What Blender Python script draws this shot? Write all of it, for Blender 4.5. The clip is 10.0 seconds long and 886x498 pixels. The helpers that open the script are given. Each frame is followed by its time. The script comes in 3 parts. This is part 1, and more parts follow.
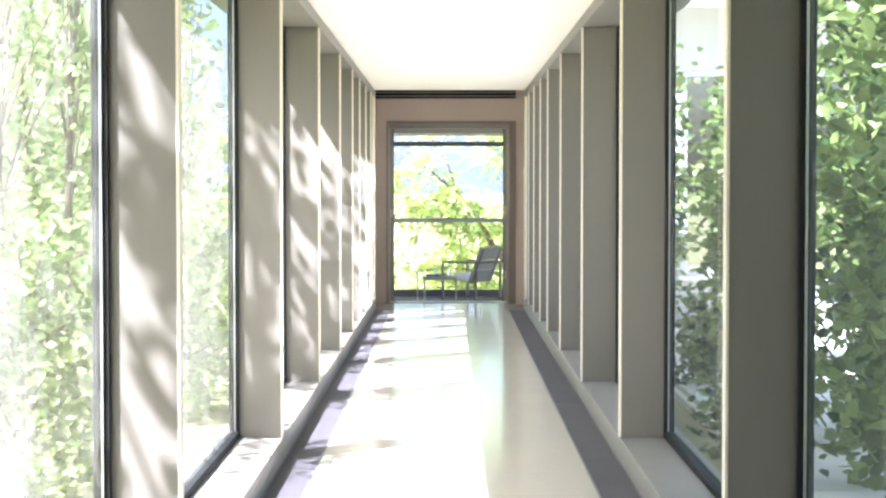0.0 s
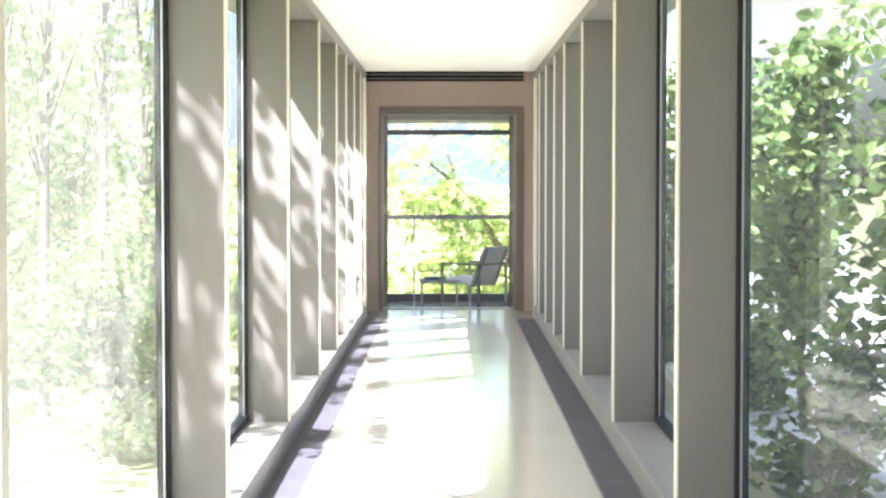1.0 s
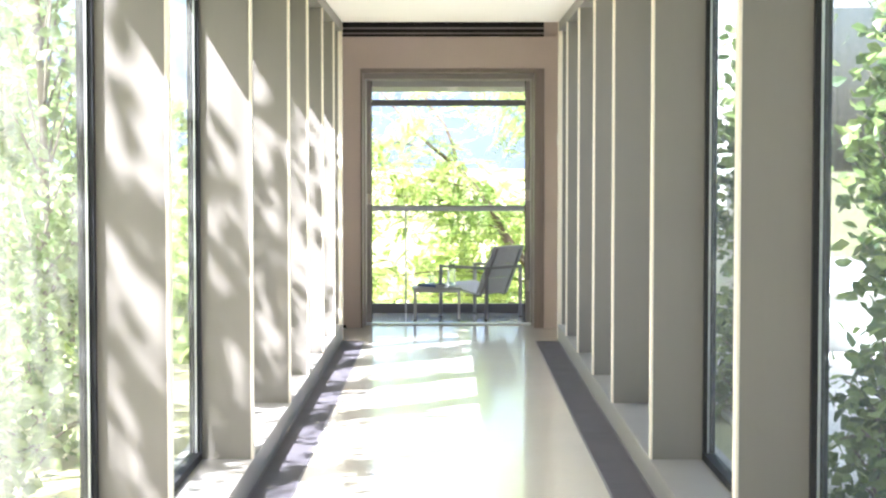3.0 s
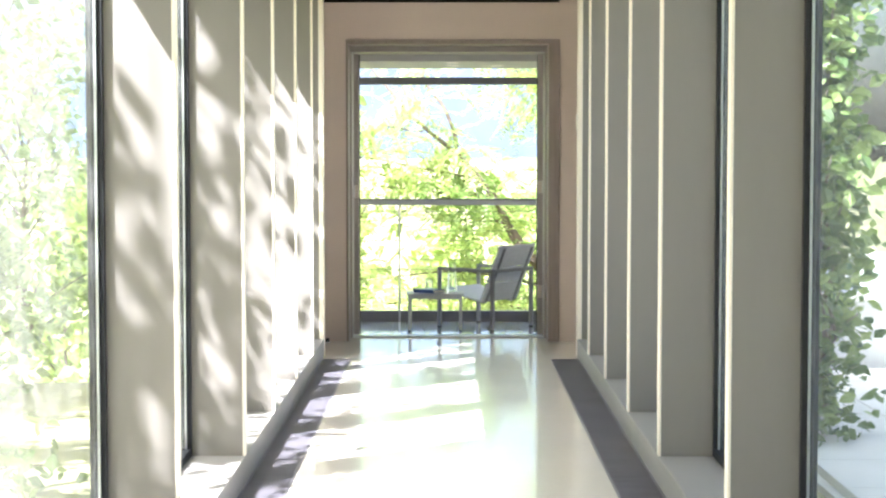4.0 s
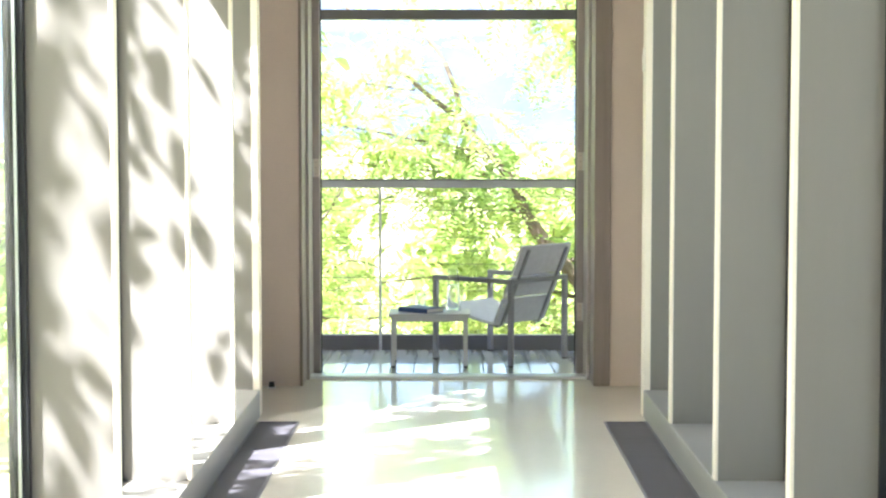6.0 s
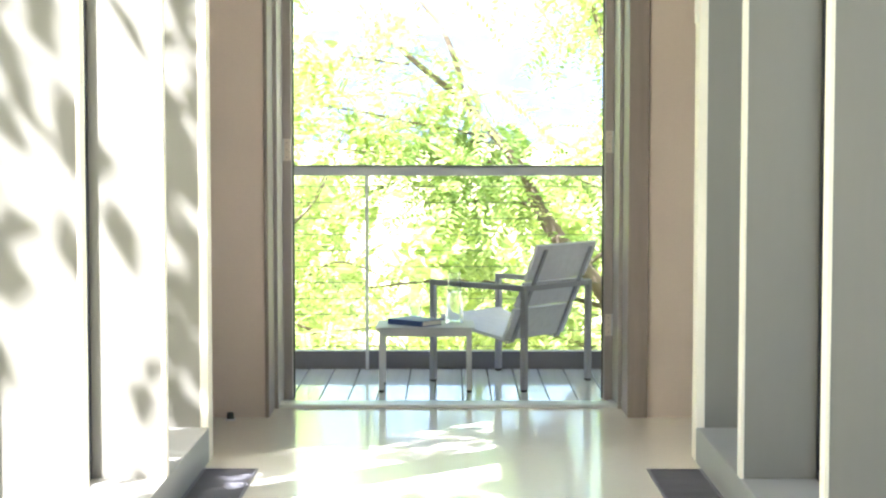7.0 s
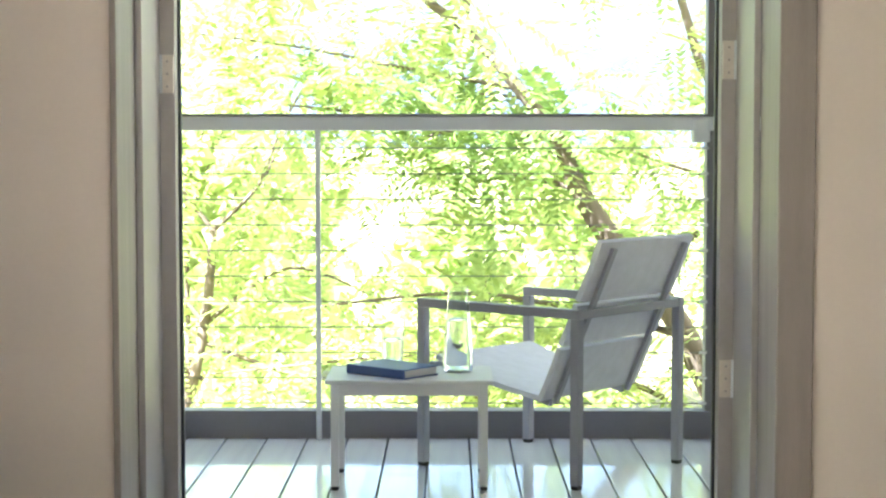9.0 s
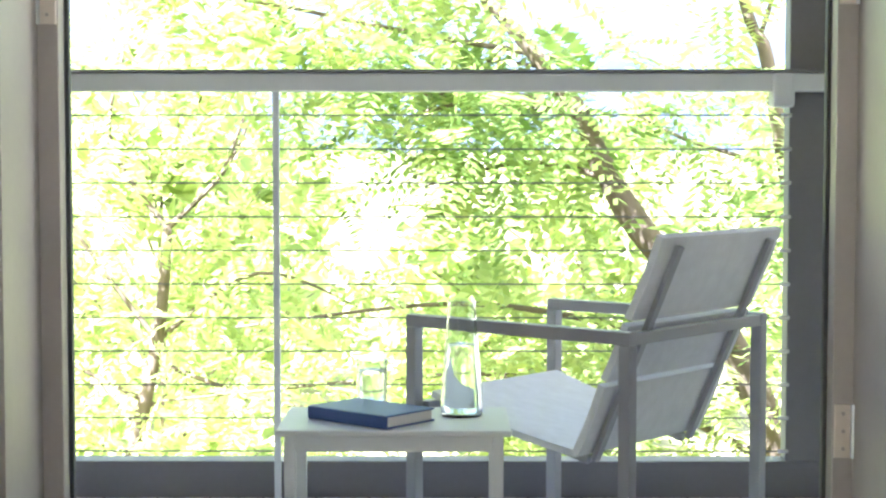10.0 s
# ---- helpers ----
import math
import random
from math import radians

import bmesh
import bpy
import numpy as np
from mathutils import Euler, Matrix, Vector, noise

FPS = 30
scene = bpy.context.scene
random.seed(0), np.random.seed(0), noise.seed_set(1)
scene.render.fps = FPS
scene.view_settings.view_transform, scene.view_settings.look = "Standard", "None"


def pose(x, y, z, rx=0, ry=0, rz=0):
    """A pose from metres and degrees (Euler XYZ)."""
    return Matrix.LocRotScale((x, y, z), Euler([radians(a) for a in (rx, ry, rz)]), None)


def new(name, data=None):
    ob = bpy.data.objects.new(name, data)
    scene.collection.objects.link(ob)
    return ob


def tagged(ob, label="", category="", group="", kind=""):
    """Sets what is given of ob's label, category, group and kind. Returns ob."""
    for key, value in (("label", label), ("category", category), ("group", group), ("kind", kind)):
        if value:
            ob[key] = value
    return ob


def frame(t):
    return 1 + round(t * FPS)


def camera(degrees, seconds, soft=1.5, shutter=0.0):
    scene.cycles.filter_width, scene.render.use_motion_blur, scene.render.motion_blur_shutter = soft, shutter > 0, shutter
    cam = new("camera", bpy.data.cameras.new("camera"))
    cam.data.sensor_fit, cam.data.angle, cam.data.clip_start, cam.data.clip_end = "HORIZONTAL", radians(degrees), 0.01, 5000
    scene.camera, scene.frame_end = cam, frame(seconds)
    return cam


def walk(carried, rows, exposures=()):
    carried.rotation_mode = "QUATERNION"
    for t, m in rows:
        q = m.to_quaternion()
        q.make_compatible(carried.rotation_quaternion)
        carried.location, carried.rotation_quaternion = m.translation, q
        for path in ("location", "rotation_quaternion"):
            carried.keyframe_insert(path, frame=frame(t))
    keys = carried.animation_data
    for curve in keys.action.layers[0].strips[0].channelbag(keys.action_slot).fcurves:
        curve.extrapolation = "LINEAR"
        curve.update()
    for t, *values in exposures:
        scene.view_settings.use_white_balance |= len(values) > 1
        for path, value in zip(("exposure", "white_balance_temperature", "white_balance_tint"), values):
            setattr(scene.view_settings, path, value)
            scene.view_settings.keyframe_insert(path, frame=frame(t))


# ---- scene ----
# The passage runs along +y; the floor is z = 0.
cam = camera(29.29, 10.0, soft=2.3)
YAW = 0.188
PATH = [  # seconds, metres along the passage, eye height, tilt
    (0.0, -4.060, 1.609, -2.04),
    (0.5, -2.677, 1.614, -2.17),
    (1.0, -1.585, 1.619, -2.29),
    (1.5, -0.487, 1.623, -2.42),
    (2.0, 0.706, 1.624, -2.57),
    (2.5, 1.806, 1.622, -2.72),
    (4.0, 5.220, 1.592, -3.22),
    (4.5, 6.512, 1.566, -3.40),
    (5.0, 7.652, 1.530, -3.54),
    (5.5, 8.729, 1.482, -3.63),
    (7.0, 11.600, 1.309, -3.68),
    (7.5, 12.512, 1.246, -3.67),
    (8.0, 13.528, 1.179, -3.65),
    (8.5, 14.384, 1.117, -3.60),
    (9.0, 15.202, 1.059, -3.54),
    (9.5, 15.980, 1.004, -3.47),
    (10.0, 16.660, 0.955, -3.39)]
walk(cam, [(t, pose(0.002, y, z, 90 + tilt, 0, YAW)) for t, y, z, tilt in PATH],
     exposures=[(0.0, 2.78, 5550, 17), (4.0, 2.88, 5650, 14), (7.5, 3.24, 5700, 9), (9.2, 3.31, 5560, 11), (10.0, 3.28, 5480, 12)])

# ---- light ----
SUN_WAY = Vector((1.0, 0.85, -1.62)).normalized()
world = bpy.data.worlds.new("daylight")
scene.world = world
world.use_nodes = True
wn = world.node_tree.nodes
sky = wn.new("ShaderNodeTexSky")
sky.sky_type = 'NISHITA'
sky.sun_disc = False
sky.sun_elevation = math.asin(-SUN_WAY.z)
sky.sun_rotation = math.atan2(-SUN_WAY.x, -SUN_WAY.y)
sky.air_density, sky.dust_density, sky.ozone_density = 0.9, 5.0, 0.6
wn["Background"].inputs["Strength"].default_value = 0.10
world.node_tree.links.new(sky.outputs["Color"], wn["Background"].inputs["Color"])
sun = new("sun", bpy.data.lights.new("sun", 'SUN'))
sun.data.energy, sun.data.angle, sun.data.color = 5.0, radians(0.55), (1.0, 0.97, 0.92)
sun.matrix_world = SUN_WAY.to_track_quat("-Z", "Y").to_matrix().to_4x4()


# ---- materials ----
def material(name, color, rough=0.6, metal=0.0, vary=0.08, scale=3.0, fine=60.0, bump=0.05, spec=0.5, streak=None, coat=0.0, coat_rough=0.22, coat_ior=1.5, random_per=0.0):
    """Painted or natural surface: broad stains, fine grain, slight relief."""
    m = bpy.data.materials.new(name)
    m.use_nodes = True
    t = m.node_tree
    n, l = t.nodes, t.links
    b = n["Principled BSDF"]
    co = n.new("ShaderNodeTexCoord")
    mp = n.new("ShaderNodeMapping")
    l.new(co.outputs["Object"], mp.inputs["Vector"])
    if streak:
        mp.inputs["Scale"].default_value = streak
    big = n.new("ShaderNodeTexNoise")
    big.inputs["Scale"].default_value, big.inputs["Detail"].default_value = scale, 5
    small = n.new("ShaderNodeTexNoise")
    small.inputs["Scale"].default_value, small.inputs["Detail"].default_value = fine, 3
    for k in (big, small):
        l.new(mp.outputs["Vector"], k.inputs["Vector"])
    mixf = n.new("ShaderNodeMath")
    mixf.operation = 'MULTIPLY_ADD'
    l.new(small.outputs["Fac"], mixf.inputs[0])
    mixf.inputs[1].default_value = 0.4
    l.new(big.outputs["Fac"], mixf.inputs[2])
    fac = mixf.outputs[0]
    if random_per:
        info = n.new("ShaderNodeObjectInfo")
        add = n.new("ShaderNodeMath")
        add.operation = 'MULTIPLY_ADD'
        l.new(info.outputs["Random"], add.inputs[0])
        add.inputs[1].default_value = random_per
        l.new(fac, add.inputs[2])
        fac = add.outputs[0]
    ramp = n.new("ShaderNodeValToRGB")
    ramp.color_ramp.elements[0].position, ramp.color_ramp.elements[1].position = 0.35, 1.05
    ramp.color_ramp.elements[0].color = (*[c * (1 - vary) for c in color], 1)
    ramp.color_ramp.elements[1].color = (*[min(1, c * (1 + vary)) for c in color], 1)
    l.new(fac, ramp.inputs["Fac"])
    l.new(ramp.outputs["Color"], b.inputs["Base Color"])
    b.inputs["Roughness"].default_value, b.inputs["Metallic"].default_value = rough, metal
    b.inputs["Specular IOR Level"].default_value = spec
    b.inputs["Coat Weight"].default_value, b.inputs["Coat Roughness"].default_value = coat, coat_rough
    if coat:
        b.inputs["Coat IOR"].default_value = coat_ior
    if bump:
        bp = n.new("ShaderNodeBump")
        bp.inputs["Strength"].default_value, bp.inputs["Distance"].default_value = bump, 0.01
        l.new(mixf.outputs[0], bp.inputs["Height"])
        l.new(bp.outputs["Normal"], b.inputs["Normal"])
    return m


def leaf_material(name, low, high, through_share=0.45):
    m = bpy.data.materials.new(name)
    m.use_nodes = True
    t = m.node_tree
    n, l = t.nodes, t.links
    b = n["Principled BSDF"]
    geo = n.new("ShaderNodeNewGeometry")
    ramp = n.new("ShaderNodeValToRGB")
    ramp.color_ramp.elements[0].color, ramp.color_ramp.elements[1].color = (*low, 1), (*high, 1)
    l.new(geo.outputs["Random Per Island"], ramp.inputs["Fac"])
    l.new(ramp.outputs["Color"], b.inputs["Base Color"])
    b.inputs["Roughness"].default_value = 0.45
    tr = n.new("ShaderNodeBsdfTranslucent")
    l.new(ramp.outputs["Color"], tr.inputs["Color"])
    mix = n.new("ShaderNodeMixShader")
    mix.inputs["Fac"].default_value = through_share
    l.new(b.outputs["BSDF"], mix.inputs[1])
    l.new(tr.outputs["BSDF"], mix.inputs[2])
    l.new(mix.outputs["Shader"], n["Material Output"].inputs["Surface"])
    return m


def pane_material(name, tint=(0.93, 0.97, 0.95), rim=6.0, gain=0.35, base=0.02, haze=0.0):
    m = bpy.data.materials.new(name)
    m.use_nodes = True
    t = m.node_tree
    n, l = t.nodes, t.links
    n.remove(n["Principled BSDF"])
    clear = n.new("ShaderNodeBsdfTransparent")
    clear.inputs["Color"].default_value = (*tint, 1)
    gloss = n.new("ShaderNodeBsdfGlossy")
    gloss.inputs["Roughness"].default_value = 0.01
    lw = n.new("ShaderNodeLayerWeight")
    lw.inputs["Blend"].default_value = 0.5
    pw = n.new("ShaderNodeMath")
    pw.operation = 'POWER'
    l.new(lw.outputs["Facing"], pw.inputs[0])
    pw.inputs[1].default_value = rim
    ma = n.new("ShaderNodeMath")
    ma.operation = 'MULTIPLY_ADD'
    l.new(pw.outputs[0], ma.inputs[0])
    ma.inputs[1].default_value, ma.inputs[2].default_value = gain, base
    mix = n.new("ShaderNodeMixShader")
    l.new(ma.outputs[0], mix.inputs["Fac"])
    l.new(clear.outputs["BSDF"], mix.inputs[1])
    l.new(gloss.outputs["BSDF"], mix.inputs[2])
    # Pale translucent layer: the bright haze over the panes is put into the glass.
    film = n.new("ShaderNodeBsdfTranslucent")
    film.inputs["Color"].default_value = (0.90, 0.86, 0.76, 1)
    haze_noise = n.new("ShaderNodeTexNoise")
    haze_noise.inputs["Scale"].default_value = 1.7
    amount = n.new("ShaderNodeMath")
    amount.operation = 'MULTIPLY'
    l.new(haze_noise.outputs["Fac"], amount.inputs[0])
    amount.inputs[1].default_value = 2 * haze
    hazed = n.new("ShaderNodeMixShader")
    l.new(amount.outputs[0], hazed.inputs["Fac"])
    l.new(mix.outputs["Shader"], hazed.inputs[1])
    l.new(film.outputs["BSDF"], hazed.inputs[2])
    l.new(hazed.outputs["Shader"], n["Material Output"].inputs["Surface"])
    return m


def glass_material(name, tint, ior):
    m = bpy.data.materials.new(name)
    m.use_nodes = True
    b = m.node_tree.nodes["Principled BSDF"]
    b.inputs["Base Color"].default_value = (*tint, 1)
    b.inputs["Roughness"].default_value = 0.0
    b.inputs["IOR"].default_value = ior
    b.inputs["Transmission Weight"].default_value = 1.0
    return m


def lamp_material(name, color, strength):
    m = bpy.data.materials.new(name)
    m.use_nodes = True
    b = m.node_tree.nodes["Principled BSDF"]
    b.inputs["Base Color"].default_value = (*color, 1)
    b.inputs["Emission Color"].default_value = (*color, 1)
    b.inputs["Emission Strength"].default_value = strength
    return m


M_FLOOR = material("cream resin floor", (0.71, 0.65, 0.54), 0.3, vary=0.08, scale=1.3, fine=25, bump=0.012, coat=1.0, coat_rough=0.11, coat_ior=1.7)
M_CEIL = material("warm white ceiling paint", (0.88, 0.82, 0.75), 0.85, vary=0.03, scale=1.0, bump=0.02)
M_FIN = material("grey beige lacquered panel", (0.192, 0.173, 0.147), 0.42, vary=0.05, scale=1.2, fine=40, bump=0.02, streak=(1, 1, 0.15))
M_EDGE = material("pale panel edge", (0.78, 0.69, 0.56), 0.5, vary=0.04, bump=0.02)
M_SILL = material("grey beige sill", (0.26, 0.24, 0.21), 0.45, vary=0.06, bump=0.03)
M_WALL = material("rose beige plaster", (0.57, 0.465, 0.395), 0.8, vary=0.05, scale=2.0, bump=0.06)
M_WHITE = material("off-white wall paint", (0.74, 0.70, 0.63), 0.75, vary=0.04, bump=0.04)
M_DARKWOOD = material("grey brown stained timber", (0.24, 0.19, 0.165), 0.5, vary=0.16, scale=5, fine=70, bump=0.06, streak=(6, 6, 0.4))
M_JAMB = material("dark bronze metal", (0.33, 0.29, 0.27), 0.45, metal=0.3, vary=0.1, bump=0.02)
M_BLACK = material("black gasket", (0.03, 0.03, 0.032), 0.55, vary=0.15)
M_ALU = material("brushed aluminium", (0.62, 0.63, 0.63), 0.35, metal=0.85, vary=0.06, bump=0.02)
M_FRAME = material("anthracite window frame", (0.022, 0.022, 0.023), 0.65, vary=0.1, spec=0.2)
M_GRILLE = material("bronze anodised grille", (0.15, 0.138, 0.152), 0.5, metal=0.3, vary=0.15)
M_DUCT = material("dark duct", (0.012, 0.012, 0.013), 0.9, vary=0.2)
M_DECK = material("weathered grey deck board", (0.80, 0.82, 0.84), 0.2, vary=0.10, scale=3, fine=80, bump=0.025, coat=1.0, coat_rough=0.07, coat_ior=1.7, streak=(8, 0.5, 8), random_per=0.25)
M_STEEL = material("satin steel", (0.55, 0.56, 0.58), 0.28, metal=1.0, vary=0.06, bump=0.02)
M_WIRE = material("dull stainless wire", (0.13, 0.13, 0.12), 0.6, metal=0.2, vary=0.05)
M_RAIL = material("pale grey painted rail", (0.60, 0.62, 0.68), 0.4, vary=0.05, bump=0.02)
M_HINGE = material("tarnished nickel", (0.55, 0.48, 0.42), 0.4, metal=0.7, vary=0.15)
M_BAR = material("slate grey painted metal", (0.165, 0.16, 0.185), 0.5, vary=0.1)
M_CHAIRMETAL = material("grey powder-coated tube", (0.32, 0.32, 0.36), 0.42, metal=0.35, vary=0.06, bump=0.02)
M_SLING = material("light grey woven sling", (0.66, 0.67, 0.73), 0.8, vary=0.08, scale=30, fine=400, bump=0.2)
M_TABLE = material("pale grey table paint", (0.62, 0.62, 0.64), 0.35, vary=0.06, bump=0.02)
M_BOOKBLUE = material("navy book cover", (0.06, 0.105, 0.29), 0.4, vary=0.1)
M_PAPER = material("page edges", (0.75, 0.73, 0.68), 0.8, vary=0.08, fine=300)
M_RUBBER = material("black rubber foot", (0.02, 0.02, 0.02), 0.7)
M_BARK = material("grey brown bark", (0.15, 0.115, 0.085), 0.9, vary=0.35, scale=8, fine=60, bump=0.6, streak=(1, 1, 0.3))
M_GRASS = material("dry summer grass", (0.27, 0.25, 0.12), 0.95, vary=0.45, scale=0.35, fine=6, bump=0.3)
M_PAVING = material("pale stone paving", (0.55, 0.53, 0.48), 0.8, vary=0.12, scale=2, bump=0.1, random_per=0.3)
M_HILL = material("hazy wooded hill", (0.045, 0.060, 0.085), 0.95, vary=0.3, scale=0.05, fine=0.5)
M_BRICK = material("grey rendered wall", (0.50, 0.49, 0.46), 0.85, vary=0.08, bump=0.1)
M_LEAF_PALE = leaf_material("acacia leaflets", (0.29, 0.38, 0.10), (0.55, 0.62, 0.22), 0.65)
# Darker copy of the acacia leaf: shade in the crown put into its colour.
M_LEAF_SHADE = leaf_material("acacia leaflets, shade in colour", (0.15, 0.24, 0.05), (0.36, 0.47, 0.15), 0.6)
M_LEAF = leaf_material("maple leaves", (0.04, 0.08, 0.02), (0.26, 0.33, 0.10), 0.42)
M_LEAF_LIGHT = leaf_material("light shrub leaves", (0.15, 0.22, 0.07), (0.42, 0.49, 0.20), 0.45)
M_PANE = pane_material("window glass", haze=0.045)
M_CLEAR = glass_material("drinking glass", (0.89, 0.93, 0.93), 1.46)
M_PANE_HOUSE = pane_material("reflecting house window", (0.6, 0.65, 0.65), 4.0, 0.4, 0.45)
M_WATER = glass_material("water", (0.985, 0.99, 1.0), 1.33)
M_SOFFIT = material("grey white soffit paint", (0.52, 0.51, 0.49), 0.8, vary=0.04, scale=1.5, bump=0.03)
M_LAMP = lamp_material("lit downlight", (1.0, 0.93, 0.82), 0.15)


# ---- building helpers ----
def bm_box(bm, x0, x1, y0, y1, z0, z1, bevel=0.0):
    made = bmesh.ops.create_cube(bm, size=1.0, matrix=Matrix.LocRotScale(
        ((x0 + x1) / 2, (y0 + y1) / 2, (z0 + z1) / 2), None, (abs(x1 - x0), abs(y1 - y0), abs(z1 - z0))))
    if bevel:
        edges = list({e for v in made["verts"] for e in v.link_edges})
        bmesh.ops.bevel(bm, geom=edges, offset=bevel, segments=2, profile=0.6, affect='EDGES')
    return bm


def box(x0, x1, y0, y1, z0, z1, bevel=0.0):
    return bm_box(bmesh.new(), x0, x1, y0, y1, z0, z1, bevel)


def bm_rod(bm, a, b, r0, r1=None, sides=12):
    """A round bar from a to b."""
    a, b = Vector(a), Vector(b)
    m = Matrix.Translation((a + b) / 2) @ (b - a).to_track_quat("Z", "Y").to_matrix().to_4x4()
    bmesh.ops.create_cone(bm, cap_ends=True, segments=sides, radius1=r0, radius2=r0 if r1 is None else r1, depth=(b - a).length, matrix=m)
    return bm


def bm_bar(bm, a, b, w, h, bevel=0.003, up=(0, 0, 1)):
    """A square bar from a to b, w across and h along up."""
    a, b = Vector(a), Vector(b)
    d = (b - a).normalized()
    side = d.cross(Vector(up)).normalized()
    top = side.cross(d)
    rot = Matrix((side, d, top)).transposed().to_4x4()
    made = bmesh.ops.create_cube(bm, size=1.0, matrix=Matrix.Translation((a + b) / 2) @ rot @ Matrix.Diagonal((w, (b - a).length, h, 1)))
    if bevel:
        bmesh.ops.bevel(bm, geom=list({e for v in made["verts"] for e in v.link_edges}), offset=bevel, segments=2, profile=0.6, affect='EDGES')
    return bm


def mesh_of(name, bm, mat, smooth=False):
    me = bpy.data.meshes.new(name)
    bm.to_mesh(me)
    bm.free()
    me.materials.append(mat)
    if smooth:
        for p in me.polygons:
            p.use_smooth = True
    return me


def part(name, bm, mat, parent=None, label="", smooth=False):
    ob = new(name, mesh_of(name, bm, mat, smooth))
    ob.parent = parent
    if label:
        tagged(ob, label)
    return ob


def thing(name, label, category, group="", at=(0, 0, 0), turn=0):
    ob = new(name)
    ob.empty_display_size = 0.1
    ob.matrix_world = pose(*at, 0, 0, turn)
    return tagged(ob, label, category, group)


def setting(name, bm, mat, label, category):
    return tagged(part(name, bm, mat), label, category, kind="structure")


# ---- the passage: floor, plinths, ceiling, walls ----
XL, XR = -0.975, 1.01          # inner lines of the fins
GL, GR = -1.25, 1.29          # glass lines
Y_BACK, Y_END, Y_DOOR = -8.0, 18.5, 19.55
Y_GLASS = 0.3                 # the glazing begins here; added unseen solid walls behind cut the daylight
Y_GRILLE = 18.28
Y_OUT = 20.17                  # outer face of the end wall
CEIL, SILL, HEAD = 2.915, 0.14, 2.83
FINS = [2.1, 5.9, 8.8, 11.3, 13.3, 14.7, 16.1, 17.4]

bm = bmesh.new()
bm_box(bm, XL + 0.22, XR - 0.22, Y_BACK, Y_GRILLE, -0.12, 0.0)
bm_box(bm, XL, XR, Y_GRILLE, Y_END, -0.12, 0.0)
bm_box(bm, -1.7, 1.8, Y_END, 19.86, -0.12, 0.0)
floor = setting("floor", bm, M_FLOOR, "polished cream resin floor with soft reflections", "floor")

for name, x0, x1 in (("plinth_west", GL - 0.12, XL), ("plinth_east", XR, GR + 0.12)):
    setting(name, box(x0, x1, Y_BACK, Y_END - 0.05, -0.4, SILL, 0.006), M_SILL, "low grey-beige sill ledge under the passage windows", "sill")

setting("ceiling", box(GL - 0.3, GR + 0.3, Y_BACK, Y_END, CEIL, CEIL + 0.25), M_CEIL, "smooth warm white passage ceiling", "ceiling")
for name, x0, x1 in (("window_head_west", GL - 0.3, XL), ("window_head_east", XR, GR + 0.3)):
    setting(name, box(x0, x1, Y_BACK, Y_END - 0.05, HEAD, CEIL - 0.002), M_FIN, "grey-beige head lining above the passage windows", "lintel")
# Walls out of view, added so that less daylight reaches the near fins.
for name, x0, x1 in (("shade_wall_west", GL - 0.3, GL - 0.02), ("shade_wall_east", GR + 0.02, GR + 0.3)):
    setting(name, box(x0, x1, Y_BACK, Y_GLASS, SILL, HEAD), M_WALL, "added plain plastered wall, out of view, keeping daylight off the near fins", "wall")
setting("wall_south", box(GL - 0.3, GR + 0.3, Y_BACK - 0.2, Y_BACK, -0.4, CEIL + 0.25), M_WHITE, "off-white wall closing the passage", "wall")

# end piers where the passage opens into the lobby: grey panel, pale nosing
for name, x0, x1, n0, n1 in (("wall_pier_west", -1.9, XL - 0.035, XL - 0.035, XL), ("wall_pier_east", XR + 0.035, 2.0, XR, XR + 0.035)):
    pier = setting(name, box(x0, x1, Y_END - 0.05, Y_END + 0.06, 0.0, CEIL + 0.25), M_FIN, "grey-beige end pier of the passage with a pale nosing", "wall")
    part("nosing", box(n0, n1, Y_END - 0.053, Y_END + 0.063, 0.0, CEIL - 0.002, 0.003), M_EDGE, pier, "pale nosing strip")

# lobby before the door
setting("wall_lobby_west", box(-1.85, -1.7, Y_END + 0.06, Y_OUT, -0.12, 3.2), M_WALL, "rose-beige plaster lobby wall", "wall")
setting("wall_lobby_east", box(1.8, 1.95, Y_END + 0.06, Y_OUT, -0.12, 3.2), M_WALL, "rose-beige plaster lobby wall", "wall")
setting("ceiling_lobby", box(-1.85, 1.95, Y_END, Y_OUT, 3.02, 3.2), M_CEIL, "white lobby ceiling set above a shadow gap", "ceiling")
DL, DR, DT = -0.785, 0.785, 2.46   # clear opening
bm = bmesh.new()
bm_box(bm, -1.7, DL - 0.078, Y_DOOR, Y_OUT, 0, 2.86)
bm_box(bm, DR + 0.155, 1.8, Y_DOOR, Y_OUT, 0, 2.86)
bm_box(bm, DL - 0.078, DR + 0.155, Y_DOOR, Y_OUT, DT + 0.09, 2.86)
setting("wall_north", bm, M_WALL, "rose-beige plaster wall round the deck doorway", "wall")
setting("wall_north_top", box(-1.7, 1.8, Y_DOOR + 0.1, Y_OUT, 2.86, 3.02), M_DUCT, "dark recess above the doorway wall", "wall")


# ---- fins, windows, floor grilles ----
def make_fin(x_in, x_out, y):
    fin = thing("wall_fin", "tall grey-beige lacquered fin panel between passage windows", "wall fin", "fins along the passage", at=(x_in, y, SILL))
    w = x_out - x_in
    s = 1 if w > 0 else -1
    part("panel", box(s * 0.012, w, 0, 0.060, 0, HEAD - SILL - 0.002, 0.002), M_FIN, fin)
    part("edge_strip", box(0, s * 0.012, -0.002, 0.062, 0, HEAD - SILL - 0.003, 0.002), M_EDGE, fin, "pale edge strip")
    return fin


